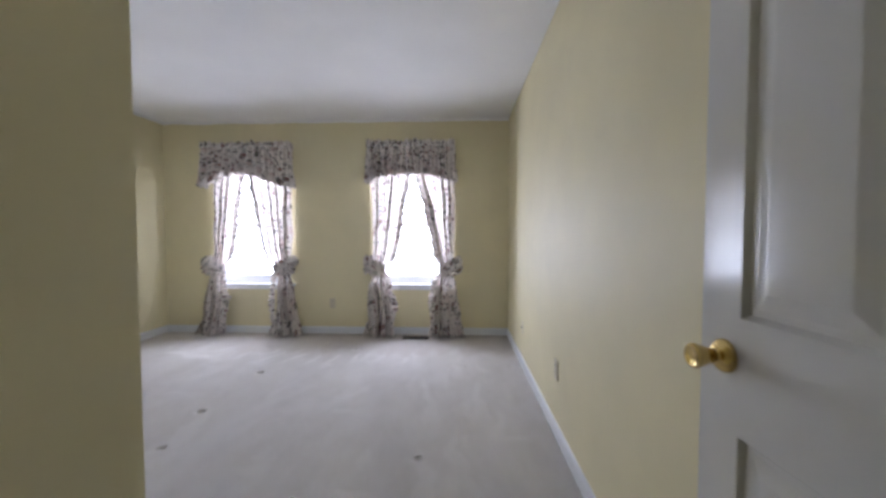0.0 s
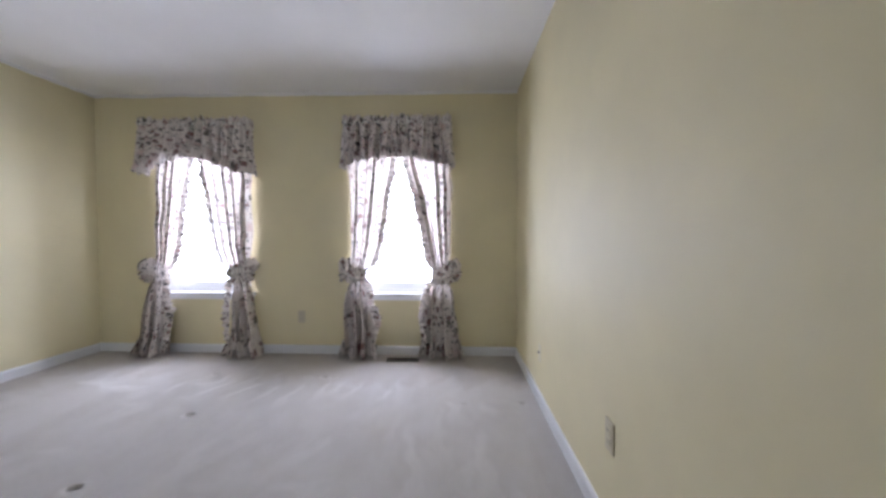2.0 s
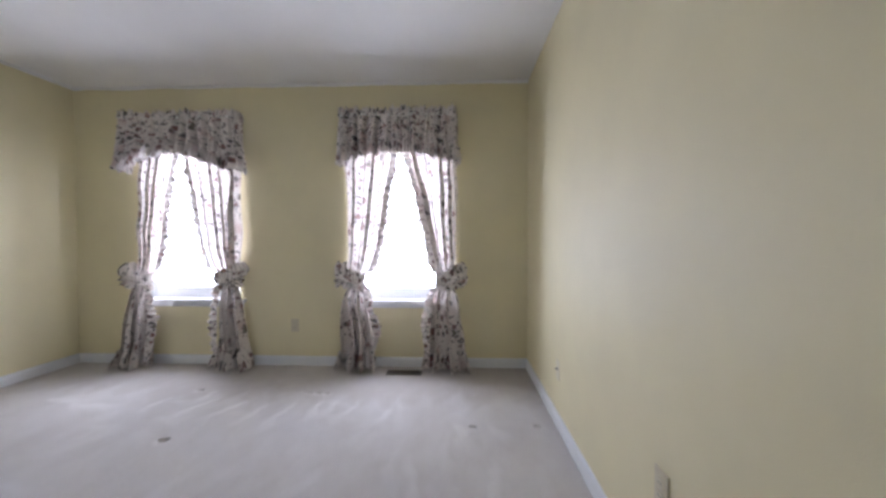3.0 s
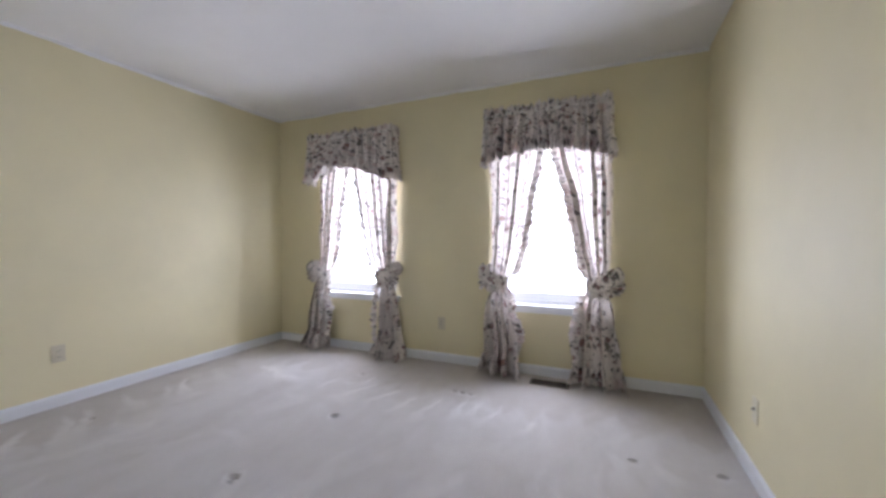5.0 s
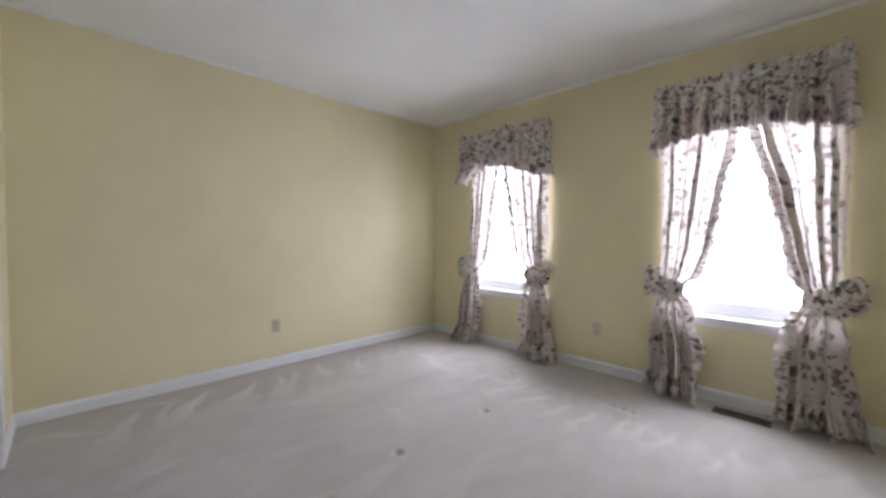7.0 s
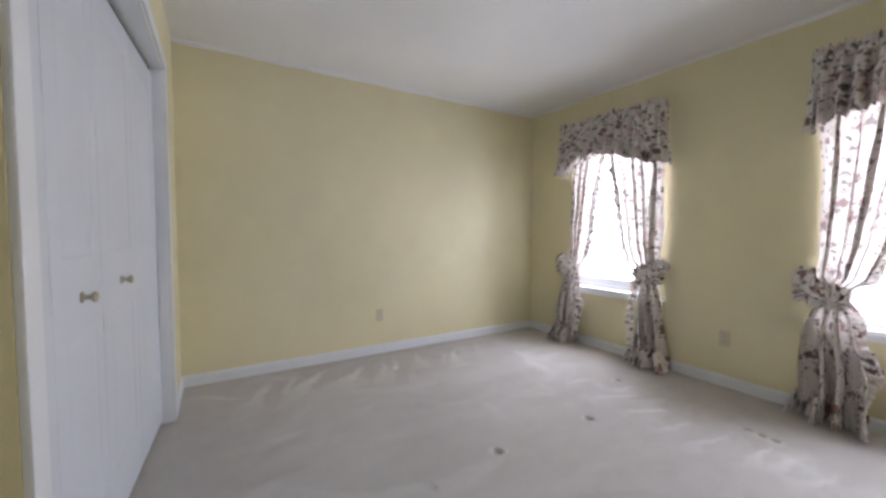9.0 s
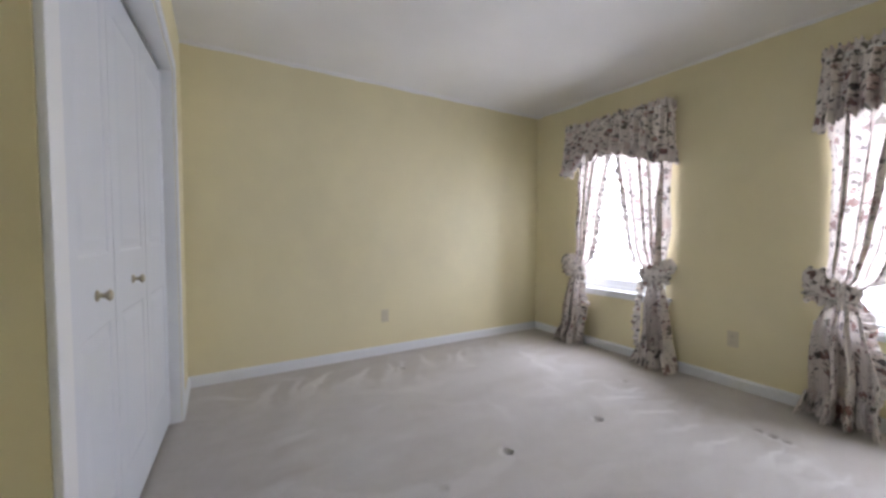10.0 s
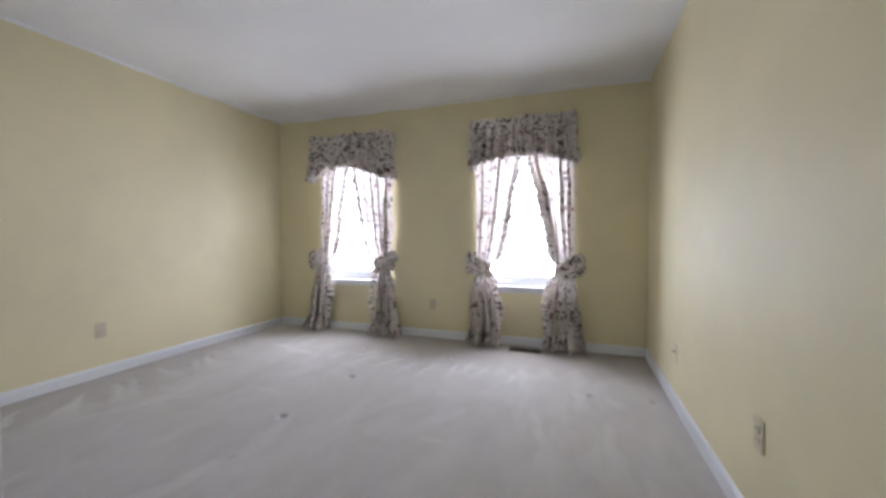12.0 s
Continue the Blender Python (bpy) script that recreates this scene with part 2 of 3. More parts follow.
xs = [WEST - WT]
for wx in WIN_X:
    xs += [wx - WIN_W / 2, wx + WIN_W / 2]
xs.append(EAST + WT)
nb = [((xs[i], NORTH, 0), (xs[i + 1], NORTH + WT, TOP)) for i in (0, 2, 4)]
for wx in WIN_X:
    nb.append(((wx - WIN_W / 2, NORTH, 0), (wx + WIN_W / 2, NORTH + WT, WIN_Z0 - 0.03)))
    nb.append(((wx - WIN_W / 2, NORTH, WIN_Z1), (wx + WIN_W / 2, NORTH + WT, TOP)))
wall("wall_north", nb)
HALL = -1.3
wall("wall_east", [((EAST, HALL, 0), (EAST + WT, NORTH, TOP))])
wall("wall_west", [((WEST - WT, CLOSET - 0.75, 0), (WEST, NORTH, TOP))])
CL0, CL1, CLTOP, CT = -2.705, -0.798, 2.035, 0.15
wall("wall_closet", [((WEST, CLOSET - CT, 0), (CL0, CLOSET, TOP)), ((CL1, CLOSET - CT, 0), (JOG, CLOSET, TOP)),
                     ((CL0, CLOSET - CT, CLTOP), (CL1, CLOSET, TOP))])
wall("wall_entry_side", [((SIDE - 0.11, HALL, 0), (SIDE, CORNER, TOP))])
wall("wall_entry_corner", [((JOG - 0.11, CORNER - 0.11, 0), (SIDE - 0.11, CORNER, TOP))])
wall("wall_closet_end", [((JOG - 0.11, CORNER, 0), (JOG, CLOSET - CT, TOP))])
wall("wall_closet_back", [((WEST, CLOSET - 0.75, 0), (SIDE - 0.11, CLOSET - 0.65, TOP))])
DW0, DW1 = -0.06, 0.69
wall("wall_south", [((SIDE, SOUTH - 0.11, 0), (DW0, SOUTH, TOP)), ((DW1, SOUTH - 0.11, 0), (EAST, SOUTH, TOP)), ((DW0, SOUTH - 0.11, 2.05), (DW1, SOUTH, TOP))])
wall("wall_hall_end", [((SIDE - 0.11, HALL - 0.11, 0), (EAST + WT, HALL, TOP))])
structure(finish("ceiling", add_box(box((WEST - WT, CLOSET - 0.75, TOP), (SIDE - 0.11, NORTH + WT, TOP + 0.12)), (SIDE - 0.11, HALL - 0.11, TOP), (EAST + WT, NORTH + WT, TOP + 0.12)), M_CEIL), "flat white painted ceiling, faintly textured", "ceiling")

# carpet with the dents that furniture feet left, and the strokes of a vacuum cleaner
DENTS = tuple((dx, dy - 0.03 * (dy - 1.6) / 1.6, deep) for dx, dy, deep in ((-1.46, 3.19, 1), (-1.48, 2.49, 1), (-2.83, 2.53, 0.8), (-2.84, 1.825, 0.6), (-1.73, 3.885, 0.5), (-0.91, 3.872, 0.45), (-0.845, 3.866, 0.6), (-0.785, 3.86, 0.45), (0.24, 3.405, 0.4), (0.62, 3.43, 0.4), (-1.41, 2.055, 0.35), (-0.02, 2.02, 0.35)))


def strokes():
    """Wedges of brushed pile: foot x, y, heading, length, half width, strength."""
    rng = random.Random(4)
    out = []
    for i in range(10):
        out.append((-1.80 + i * 0.165 + rng.uniform(-0.03, 0.03), 3.86 - 0.012 * i + rng.uniform(-0.12, 0.05), rng.uniform(245, 272), rng.uniform(0.28, 0.5), rng.uniform(0.026, 0.036), rng.uniform(0.75, 1.0)))
    for i in range(9):
        out.append((-3.08 + rng.uniform(-0.04, 0.08), 1.6 + 0.21 * i + rng.uniform(-0.05, 0.05), rng.uniform(-38, -12), rng.uniform(0.4, 0.8), rng.uniform(0.035, 0.06), rng.uniform(0.45, 0.85)))
    for i in range(14):
        out.append((-2.4 + 0.21 * i + rng.uniform(-0.06, 0.06), rng.uniform(2.0, 3.5), rng.uniform(235, 290), rng.uniform(0.5, 1.1), rng.uniform(0.03, 0.07), rng.uniform(0.15, 0.4)))
    for i in range(5):
        out.append((-2.72 + 0.1 * i, 3.66 - 0.03 * i, rng.uniform(-30, 10), 0.3, 0.05, 0.75))
    for i in range(46):
        out.append((rng.uniform(-3.0, 0.5), rng.uniform(1.3, 3.7), rng.choice((rng.uniform(235, 290), rng.uniform(-40, 15))), rng.uniform(0.2, 0.5), rng.uniform(0.03, 0.07), rng.uniform(0.12, 0.42)))
    for i in range(7):
        out.append((0.0 + rng.uniform(-0.4, 0.6), rng.uniform(2.2, 3.9), rng.uniform(262, 278), rng.uniform(0.5, 1.0), rng.uniform(0.03, 0.05), rng.uniform(0.2, 0.4)))
    return out


def carpet():
    x0, x1, y0, y1 = WEST, EAST, HALL, NORTH
    fine = np.arange(-0.05, 0.0501, 0.005)
    xs_ = np.unique(np.concatenate([np.linspace(x0, x1, 240)] + [d[0] + fine for d in DENTS]).round(4))
    ys_ = np.unique(np.concatenate([np.linspace(y0, y1, 340)] + [d[1] + fine for d in DENTS]).round(4))
    xs_, ys_ = xs_[(xs_ >= x0) & (xs_ <= x1)], ys_[(ys_ >= y0) & (ys_ <= y1)]
    gx, gy = np.meshgrid(xs_, ys_)
    z = np.zeros_like(gx)
    nap_and_rim = np.zeros_like(gx)
    wx_ = gx + 0.02 * np.sin(9 * gy + 3 * gx) + 0.011 * np.sin(23 * gy - 17 * gx) + 0.006 * np.sin(61 * gx + 43 * gy)
    wy_ = gy + 0.02 * np.sin(8 * gx - 4 * gy) + 0.011 * np.sin(27 * gx + 13 * gy) + 0.006 * np.sin(57 * gy - 39 * gx)
    for dx, dy, deep in DENTS:
        r = np.hypot(gx - dx, gy - dy)
        z -= deep * 0.026 * np.exp(-(r / 0.020) ** 4)
        z += deep * 0.006 * np.exp(-((r - 0.034) / 0.011) ** 2) * (0.6 + 0.4 * np.sin(3 * np.arctan2(gy - dy, gx - dx) + 5 * dx))
        # each dent gets a paler rim along its south half
        nap_and_rim = np.maximum(nap_and_rim, deep * 0.7 * np.exp(-((r - 0.036) / 0.016) ** 2) * (gy < dy - 0.005))
    for fx, fy, head, length, half, power in strokes():
        c, s = math.cos(radians(head)), math.sin(radians(head))
        along = (wx_ - fx) * c + (wy_ - fy) * s
        across = -(wx_ - fx) * s + (wy_ - fy) * c
        t = along / length
        w = 1.7 * half * (0.2 + 0.8 * t)
        inside = (t > 0) & (t < 1)
        edge = np.clip((w - np.abs(across)) / 0.022, 0, 1)
        nap_and_rim = np.maximum(nap_and_rim, inside * edge * power * 0.9 * np.clip((1 - t) * 1.6, 0, 1) * np.clip(t * 5, 0, 1))
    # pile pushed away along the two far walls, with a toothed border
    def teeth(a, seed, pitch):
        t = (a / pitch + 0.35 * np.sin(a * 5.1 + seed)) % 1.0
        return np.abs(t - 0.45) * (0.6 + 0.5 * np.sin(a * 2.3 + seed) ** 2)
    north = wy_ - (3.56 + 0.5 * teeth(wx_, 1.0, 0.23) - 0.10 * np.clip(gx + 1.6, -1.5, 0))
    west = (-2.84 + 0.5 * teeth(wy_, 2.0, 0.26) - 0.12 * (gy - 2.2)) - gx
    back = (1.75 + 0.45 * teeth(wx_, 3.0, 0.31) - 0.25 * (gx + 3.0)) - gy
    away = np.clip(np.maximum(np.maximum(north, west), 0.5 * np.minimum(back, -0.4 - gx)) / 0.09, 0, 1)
    away *= 1 - np.clip(nap_and_rim * 1.2, 0, 1)
    ny, nx = gx.shape
    verts = np.stack([gx, gy, z], -1).reshape(-1, 3)
    idx = np.arange(nx * ny).reshape(ny, nx)
    faces = np.stack([idx[:-1, :-1], idx[:-1, 1:], idx[1:, 1:], idx[1:, :-1]], -1).reshape(-1, 4)
    mid = verts[faces].mean(1)
    faces = faces[~((mid[:, 0] < SIDE - 0.11) & (mid[:, 1] < CLOSET - 0.75))]
    me = bpy.data.meshes.new("floor")
    me.from_pydata(verts.tolist(), [], faces.tolist())
    att = me.attributes.new("nap_and_rim", "FLOAT", "POINT")
    att.data.foreach_set("value", nap_and_rim.reshape(-1).astype(np.float32))
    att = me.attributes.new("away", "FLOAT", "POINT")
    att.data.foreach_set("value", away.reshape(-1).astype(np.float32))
    for poly in me.polygons:
        poly.use_smooth = True
    me.materials.append(M_CARPET)
    return new("floor", me)


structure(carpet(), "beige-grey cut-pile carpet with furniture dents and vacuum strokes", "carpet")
structure(finish("subfloor", add_box(box((WEST - WT, CLOSET - 0.75, -0.2), (SIDE - 0.11, NORTH + WT, -0.03)), (SIDE - 0.11, HALL - 0.11, -0.2), (EAST + WT, NORTH + WT, -0.03)), M_DARK), "dark floor slab under the carpet", "floor")


# baseboards: a board with an eased top edge
def baseboard(x0, y0, x1, y1, nx, ny):
    """Along a wall from one end to the other; nx, ny: the way into the room."""
    th, h = 0.013, 0.082
    prof = ((0, 0), (th, 0), (th, h - 0.016), (th * 0.55, h - 0.004), (th * 0.3, h), (0, h))
    bm = bmesh.new()
    ends = [[bm.verts.new((x + nx * d, y + ny * d, z + 0.001)) for d, z in prof] for x, y in ((x0, y0), (x1, y1))]
    n = len(prof)
    for i in range(n):
        bm.faces.new((ends[0][i], ends[0][(i + 1) % n], ends[1][(i + 1) % n], ends[1][i]))
    bm.faces.new(ends[0][::-1])
    bm.faces.new(ends[1])
    structure(finish("baseboard", bm, M_TRIM), "white painted wooden baseboard along the carpet", "baseboard")


def ceiling_bead(x0, y0, x1, y1, nx, ny, seed):
    """The ceiling paint laps unevenly onto a wall; nx, ny: the way into the room."""
    bm = bmesh.new()
    n = 200
    run_ = math.hypot(x1 - x0, y1 - y0)
    rows_ = []
    for i in range(n + 1):
        t = i / n
        x, y, a = x0 + (x1 - x0) * t, y0 + (y1 - y0) * t, run_ * t
        h = 0.024 + 0.010 * wobble(a * 3.1, 0.3, seed) + 0.006 * wobble(a * 13, 0.1, seed + 4)
        rows_.append([bm.verts.new((x + nx * d, y + ny * d, z)) for d, z in ((0.001, TOP - h), (0.004, TOP - h + 0.002), (0.008, TOP - 0.0005))])
    for a, b in zip(rows_, rows_[1:]):
        for k in range(2):
            bm.faces.new((a[k], b[k], b[k + 1], a[k + 1]))
    structure(finish("trim", bm, M_CEIL), "uneven white paint line where ceiling meets wall", "trim")


ceiling_bead(WEST, NORTH, EAST, NORTH, 0, -1, 9)
ceiling_bead(WEST, CLOSET, WEST, NORTH, 1, 0, 3)
CAS = 0.060
baseboard(WEST, NORTH, EAST, NORTH, 0, -1)
baseboard(EAST, SOUTH, EAST, NORTH - 0.013, -1, 0)
baseboard(WEST, CLOSET, WEST, NORTH - 0.013, 1, 0)
baseboard(WEST + 0.013, CLOSET, CL0 - CAS, CLOSET, 0, 1)
baseboard(JOG, CORNER + 0.013, JOG, CLOSET + 0.013, 1, 0)
baseboard(JOG, CORNER, SIDE, CORNER, 0, 1)
baseboard(SIDE, SOUTH, SIDE, CORNER + 0.013, 1, 0)


# closet casing: three moulded boards round the opening
def casing(name, lo, hi):
    return structure(finish(name, box(lo, hi, 0.004), M_TRIM), "white painted moulded closet door casing", "trim")


casing("trim", (CL0 - CAS, CLOSET, 0), (CL0, CLOSET + 0.012, CLTOP + CAS))
casing("trim", (CL1, CLOSET, 0), (CL1 + CAS, CLOSET + 0.012, CLTOP + CAS))
casing("trim", (CL0, CLOSET, CLTOP), (CL1, CLOSET + 0.012, CLTOP + CAS))
for lo, hi in (((CL0, CLOSET - CT, 0), (CL0 + 0.012, CLOSET - 0.002, CLTOP)), ((CL1 - 0.012, CLOSET - CT, 0), (CL1, CLOSET - 0.002, CLTOP)),
               ((CL0 + 0.012, CLOSET - CT, CLTOP - 0.012), (CL1 - 0.012, CLOSET - 0.002, CLTOP))):
    structure(finish("trim", box(lo, hi), M_TRIM), "white painted closet jamb board", "trim")


# ---- panelled door leaves ----
def raised_panel(bm, u0, u1, z0, z1, depth, to3):
    """A raised field in a sunk surround: rings of (inset, depth) round a panel."""
    rings = [(0.0, 0.0), (0.008, depth), (0.02, depth), (0.045, depth * 0.25), (0.047, depth * 0.2)]
    loops = []
    for inset, d in rings:
        loops.append([bm.verts.new(to3(u, z, d)) for u, z in ((u0 + inset, z0 + inset), (u1 - inset, z0 + inset), (u1 - inset, z1 - inset), (u0 + inset, z1 - inset))])
    for a, b in zip(loops, loops[1:]):
        for i in range(4):
            bm.faces.new((a[i], a[(i + 1) % 4], b[(i + 1) % 4], b[i]))
    bm.faces.new(loops[-1])


def turned(parent, name, profile, mat, m, label=""):
    bm = lathe(profile)
    bmesh.ops.transform(bm, matrix=m, verts=bm.verts)
    return part(name, bm, mat, parent, label, True)


def entry_door():
    """A six-panel door, open against the east wall. u runs from the hinge to the free edge."""
    width, height, thick = 0.72, 2.02, 0.035
    fx, hy = 0.657, 0.88 - width
    door = structure(new("door_1"), "white six-panel wooden door standing open, polished brass knob", "door")
    door.matrix_world = pose(fx + 0.024, hy, 0.012, 0, 0, 1.9)
    st, mull = 0.094, 0.098
    pw = (width - 2 * st - mull) / 2
    zs = (0.0, 0.22, 0.792, 0.995, 1.62, 1.74, 1.92, height)
    frame_bm = bmesh.new()
    cols = ((0, st), (st + pw, st + pw + mull), (width - st, width))
    for a, b in cols:
        add_box(frame_bm, (0, a, 0), (thick, b, height))
    for a, b in ((st, st + pw), (st + pw + mull, width - st)):
        for i in (0, 2, 4, 6):
            add_box(frame_bm, (0, a, zs[i]), (thick, b, zs[i + 1]))
    part("door_leaf", frame_bm, M_DOOR, door)
    for a, b in ((st, st + pw), (st + pw + mull, width - st)):
        for i in (1, 3, 5):
            bm = bmesh.new()
            raised_panel(bm, a, b, zs[i], zs[i + 1], 0.011, lambda u, z, d: (d, u, z))
            raised_panel(bm, a, b, zs[i], zs[i + 1], 0.011, lambda u, z, d: (thick - d, u, z))
            part("panel", bm, M_DOOR, door)
    kz, ky = 0.922, width - 0.062
    turn = Matrix.Translation((0, ky, kz)) @ Euler((0, -math.pi / 2, 0)).to_matrix().to_4x4()
    rose = turned(door, "rose", ((0.030, 0), (0.0302, 0.003), (0.0288, 0.007), (0.0255, 0.011), (0.0205, 0.0145), (0.0150, 0.0168), (0.0115, 0.018), (0.0112, 0.022)), M_BRASS, turn, "polished brass rose")
    turned(rose, "knob", ((0.0115, 0.021), (0.012, 0.026), (0.0145, 0.031), (0.0170, 0.038), (0.0192, 0.045), (0.0213, 0.051), (0.0222, 0.056), (0.0216, 0.0595), (0.0190, 0.0608), (0.017, 0.0588), (0.005, 0.058)), M_BRASS, turn, "polished brass knob with a dished face")
    for hz in (0.2, 1.0, 1.8):
        bm = lathe(((0.006, 0), (0.006, 0.09)), 12)
        bmesh.ops.translate(bm, vec=(-0.006, -0.004, hz), verts=bm.verts)
        part("hinge", bm, M_BRASS, door, "brass hinge", True)
    part("latch_plate", box((0.006, width, kz - 0.028), (0.029, width + 0.0015, kz + 0.028)), M_BRASS, door, "brass latch plate")


entry_door()


def closet_leaf(x0, x1, back, turn, knob_u):
    """One leaf of the folding closet doors, with two moulded panels; back: how far it stands behind the wall, turn: degrees."""
    leaf = tagged(new("closet_door"), "white moulded folding closet door leaf, closed, small dull brass pull" if knob_u else "white moulded folding closet door leaf, closed",
                  "closet door", "folding closet door leaves")
    leaf.matrix_world = pose(x0, CLOSET - back, 0.026, 0, 0, turn)
    w, h, th = x1 - x0, CLTOP - 0.012 - 0.026 - 0.028, 0.030
    sx = 0.075
    zs = (0.0, 0.20, 0.80, 1.02, 1.86, h)
    bm = bmesh.new()
    add_box(bm, (0.0015, -th, 0), (sx, 0, h))
    add_box(bm, (w - sx, -th, 0), (w - 0.0015, 0, h))
    for i in (0, 2, 4):
        add_box(bm, (sx, -th, zs[i]), (w - sx, 0, zs[i + 1]))
    part("leaf", bm, M_CLOSET, leaf)
    # near-black strip in the gap over the leaf, in place of its shade
    part("top_gap_shade", box((0.002, -th + 0.004, h), (w - 0.002, -0.005, h + 0.022)), M_DARK, leaf, "dark strip standing in for the shaded gap above the leaf")
    for i in (1, 3):
        bm = bmesh.new()
        raised_panel(bm, sx, w - sx, zs[i], zs[i + 1], 0.0035, lambda u, z, d: (u, -d, z))
        part("panel", bm, M_CLOSET, leaf)
    if knob_u:
        turn = Matrix.Translation((knob_u, 0, 0.902)) @ Euler((-math.pi / 2, 0, 0)).to_matrix().to_4x4()
        turned(leaf, "pull_knob", ((0.017, 0), (0.016, 0.004), (0.008, 0.007), (0.007, 0.018), (0.011, 0.023), (0.0165, 0.028), (0.0165, 0.033), (0.011, 0.037), (0.003, 0.038)), M_PULL, turn, "dull brass pull knob")


leaf_w = (CL1 - CL0 - 0.024 - 0.016) / 4
for i, (back, turn, ku) in enumerate(((0.055, -3.4, None), (0.083, -3.4, leaf_w / 2), (0.111, 0, leaf_w / 2), (0.111, 0, None))):
    closet_leaf(CL0 + 0.020 + i * leaf_w, CL0 + 0.020 + (i + 1) * leaf_w, back, turn, ku)


# ---- windows ----
def window(name, x):
    win = structure(new(name), "white double-hung window with a painted sill, bright daylight outside", "window")
    win.matrix_world = Matrix.Translation((x, NORTH, 0))
    h = WIN_W / 2
    y0, y1 = 0.075, 0.135
    bm = bmesh.new()
    add_box(bm, (-h, y0, WIN_Z0), (-h + 0.035, y1, WIN_Z1), 0.003)
    add_box(bm, (h - 0.035, y0, WIN_Z0), (h, y1, WIN_Z1), 0.003)
    add_box(bm, (-h + 0.035, y0, WIN_Z1 - 0.035), (h - 0.035, y1, WIN_Z1), 0.003)
    add_box(bm, (-h + 0.035, y0, WIN_Z0), (h - 0.035, y1, WIN_Z0 + 0.028), 0.003)
    part("window_frame", bm, M_VINYL, win)
    mid = 1.235
    for z0, z1, ya in ((WIN_Z0 + 0.029, mid + 0.010, 0.078), (mid - 0.010, WIN_Z1 - 0.036, 0.106)):
        bm = bmesh.new()
        a, t, rail = h - 0.036, 0.036, 0.062
        add_box(bm, (-a, ya, z0), (-a + t, ya + 0.024, z1), 0.003)
        add_box(bm, (a - t, ya, z0), (a, ya + 0.024, z1), 0.003)
        add_box(bm, (-a + t, ya, z0), (a - t, ya + 0.024, z0 + rail), 0.003)
        add_box(bm, (-a + t, ya, z1 - 0.02), (a - t, ya + 0.024, z1), 0.003)
        zc = (z0 + z1) / 2
        sash = part("sash", bm, M_VINYL, win)
        part("muntin", box((-a + t, ya + 0.005, zc - 0.003), (a - t, ya + 0.009, zc + 0.003)), M_GASKET, sash, "thin grey glazing bar")
        part("gasket", box((-a + t, ya + 0.004, z0 + rail), (a - t, ya + 0.009, z0 + rail + 0.004)), M_GASKET, sash, "dark glazing gasket")
        pane = part("pane", box((-a + t, ya + 0.010, z0 + rail), (a - t, ya + 0.014, z1 - 0.02)), M_GLASS, sash, "clear window glass")
        pane.visible_shadow = False
    part("window_sill", box((-h - 0.055, -0.04, WIN_Z0 - 0.03), (h + 0.055, 0.0, WIN_Z0), 0.006), M_TRIM, win)
    part("stool", box((-h, 0.0, WIN_Z0 - 0.029), (h, 0.15, WIN_Z0 - 0.001)), M_TRIM, win)
    part("apron", box((-h - 0.035, -0.014, WIN_Z0 - 0.068), (h + 0.035, -0.0005, WIN_Z0 - 0.031), 0.003), M_TRIM, win)


for i, wx in enumerate(WIN_X):
    window("window_%d" % (i + 1), wx)


# ---- curtains ----
def smooth_interp(z, knots):
    """A smooth curve through (z, value) knots given in falling z."""
    if z >= knots[0][0]:
        return knots[0][1]
    for (za, a), (zb, b) in zip(knots, knots[1:]):
        if z >= zb:
            t = (za - z) / (za - zb)
            s = t * t * (3 - 2 * t) * 0.5 + t * 0.5
            return a + (b - a) * s
    return knots[-1][1]


TIE_Z = 0.775


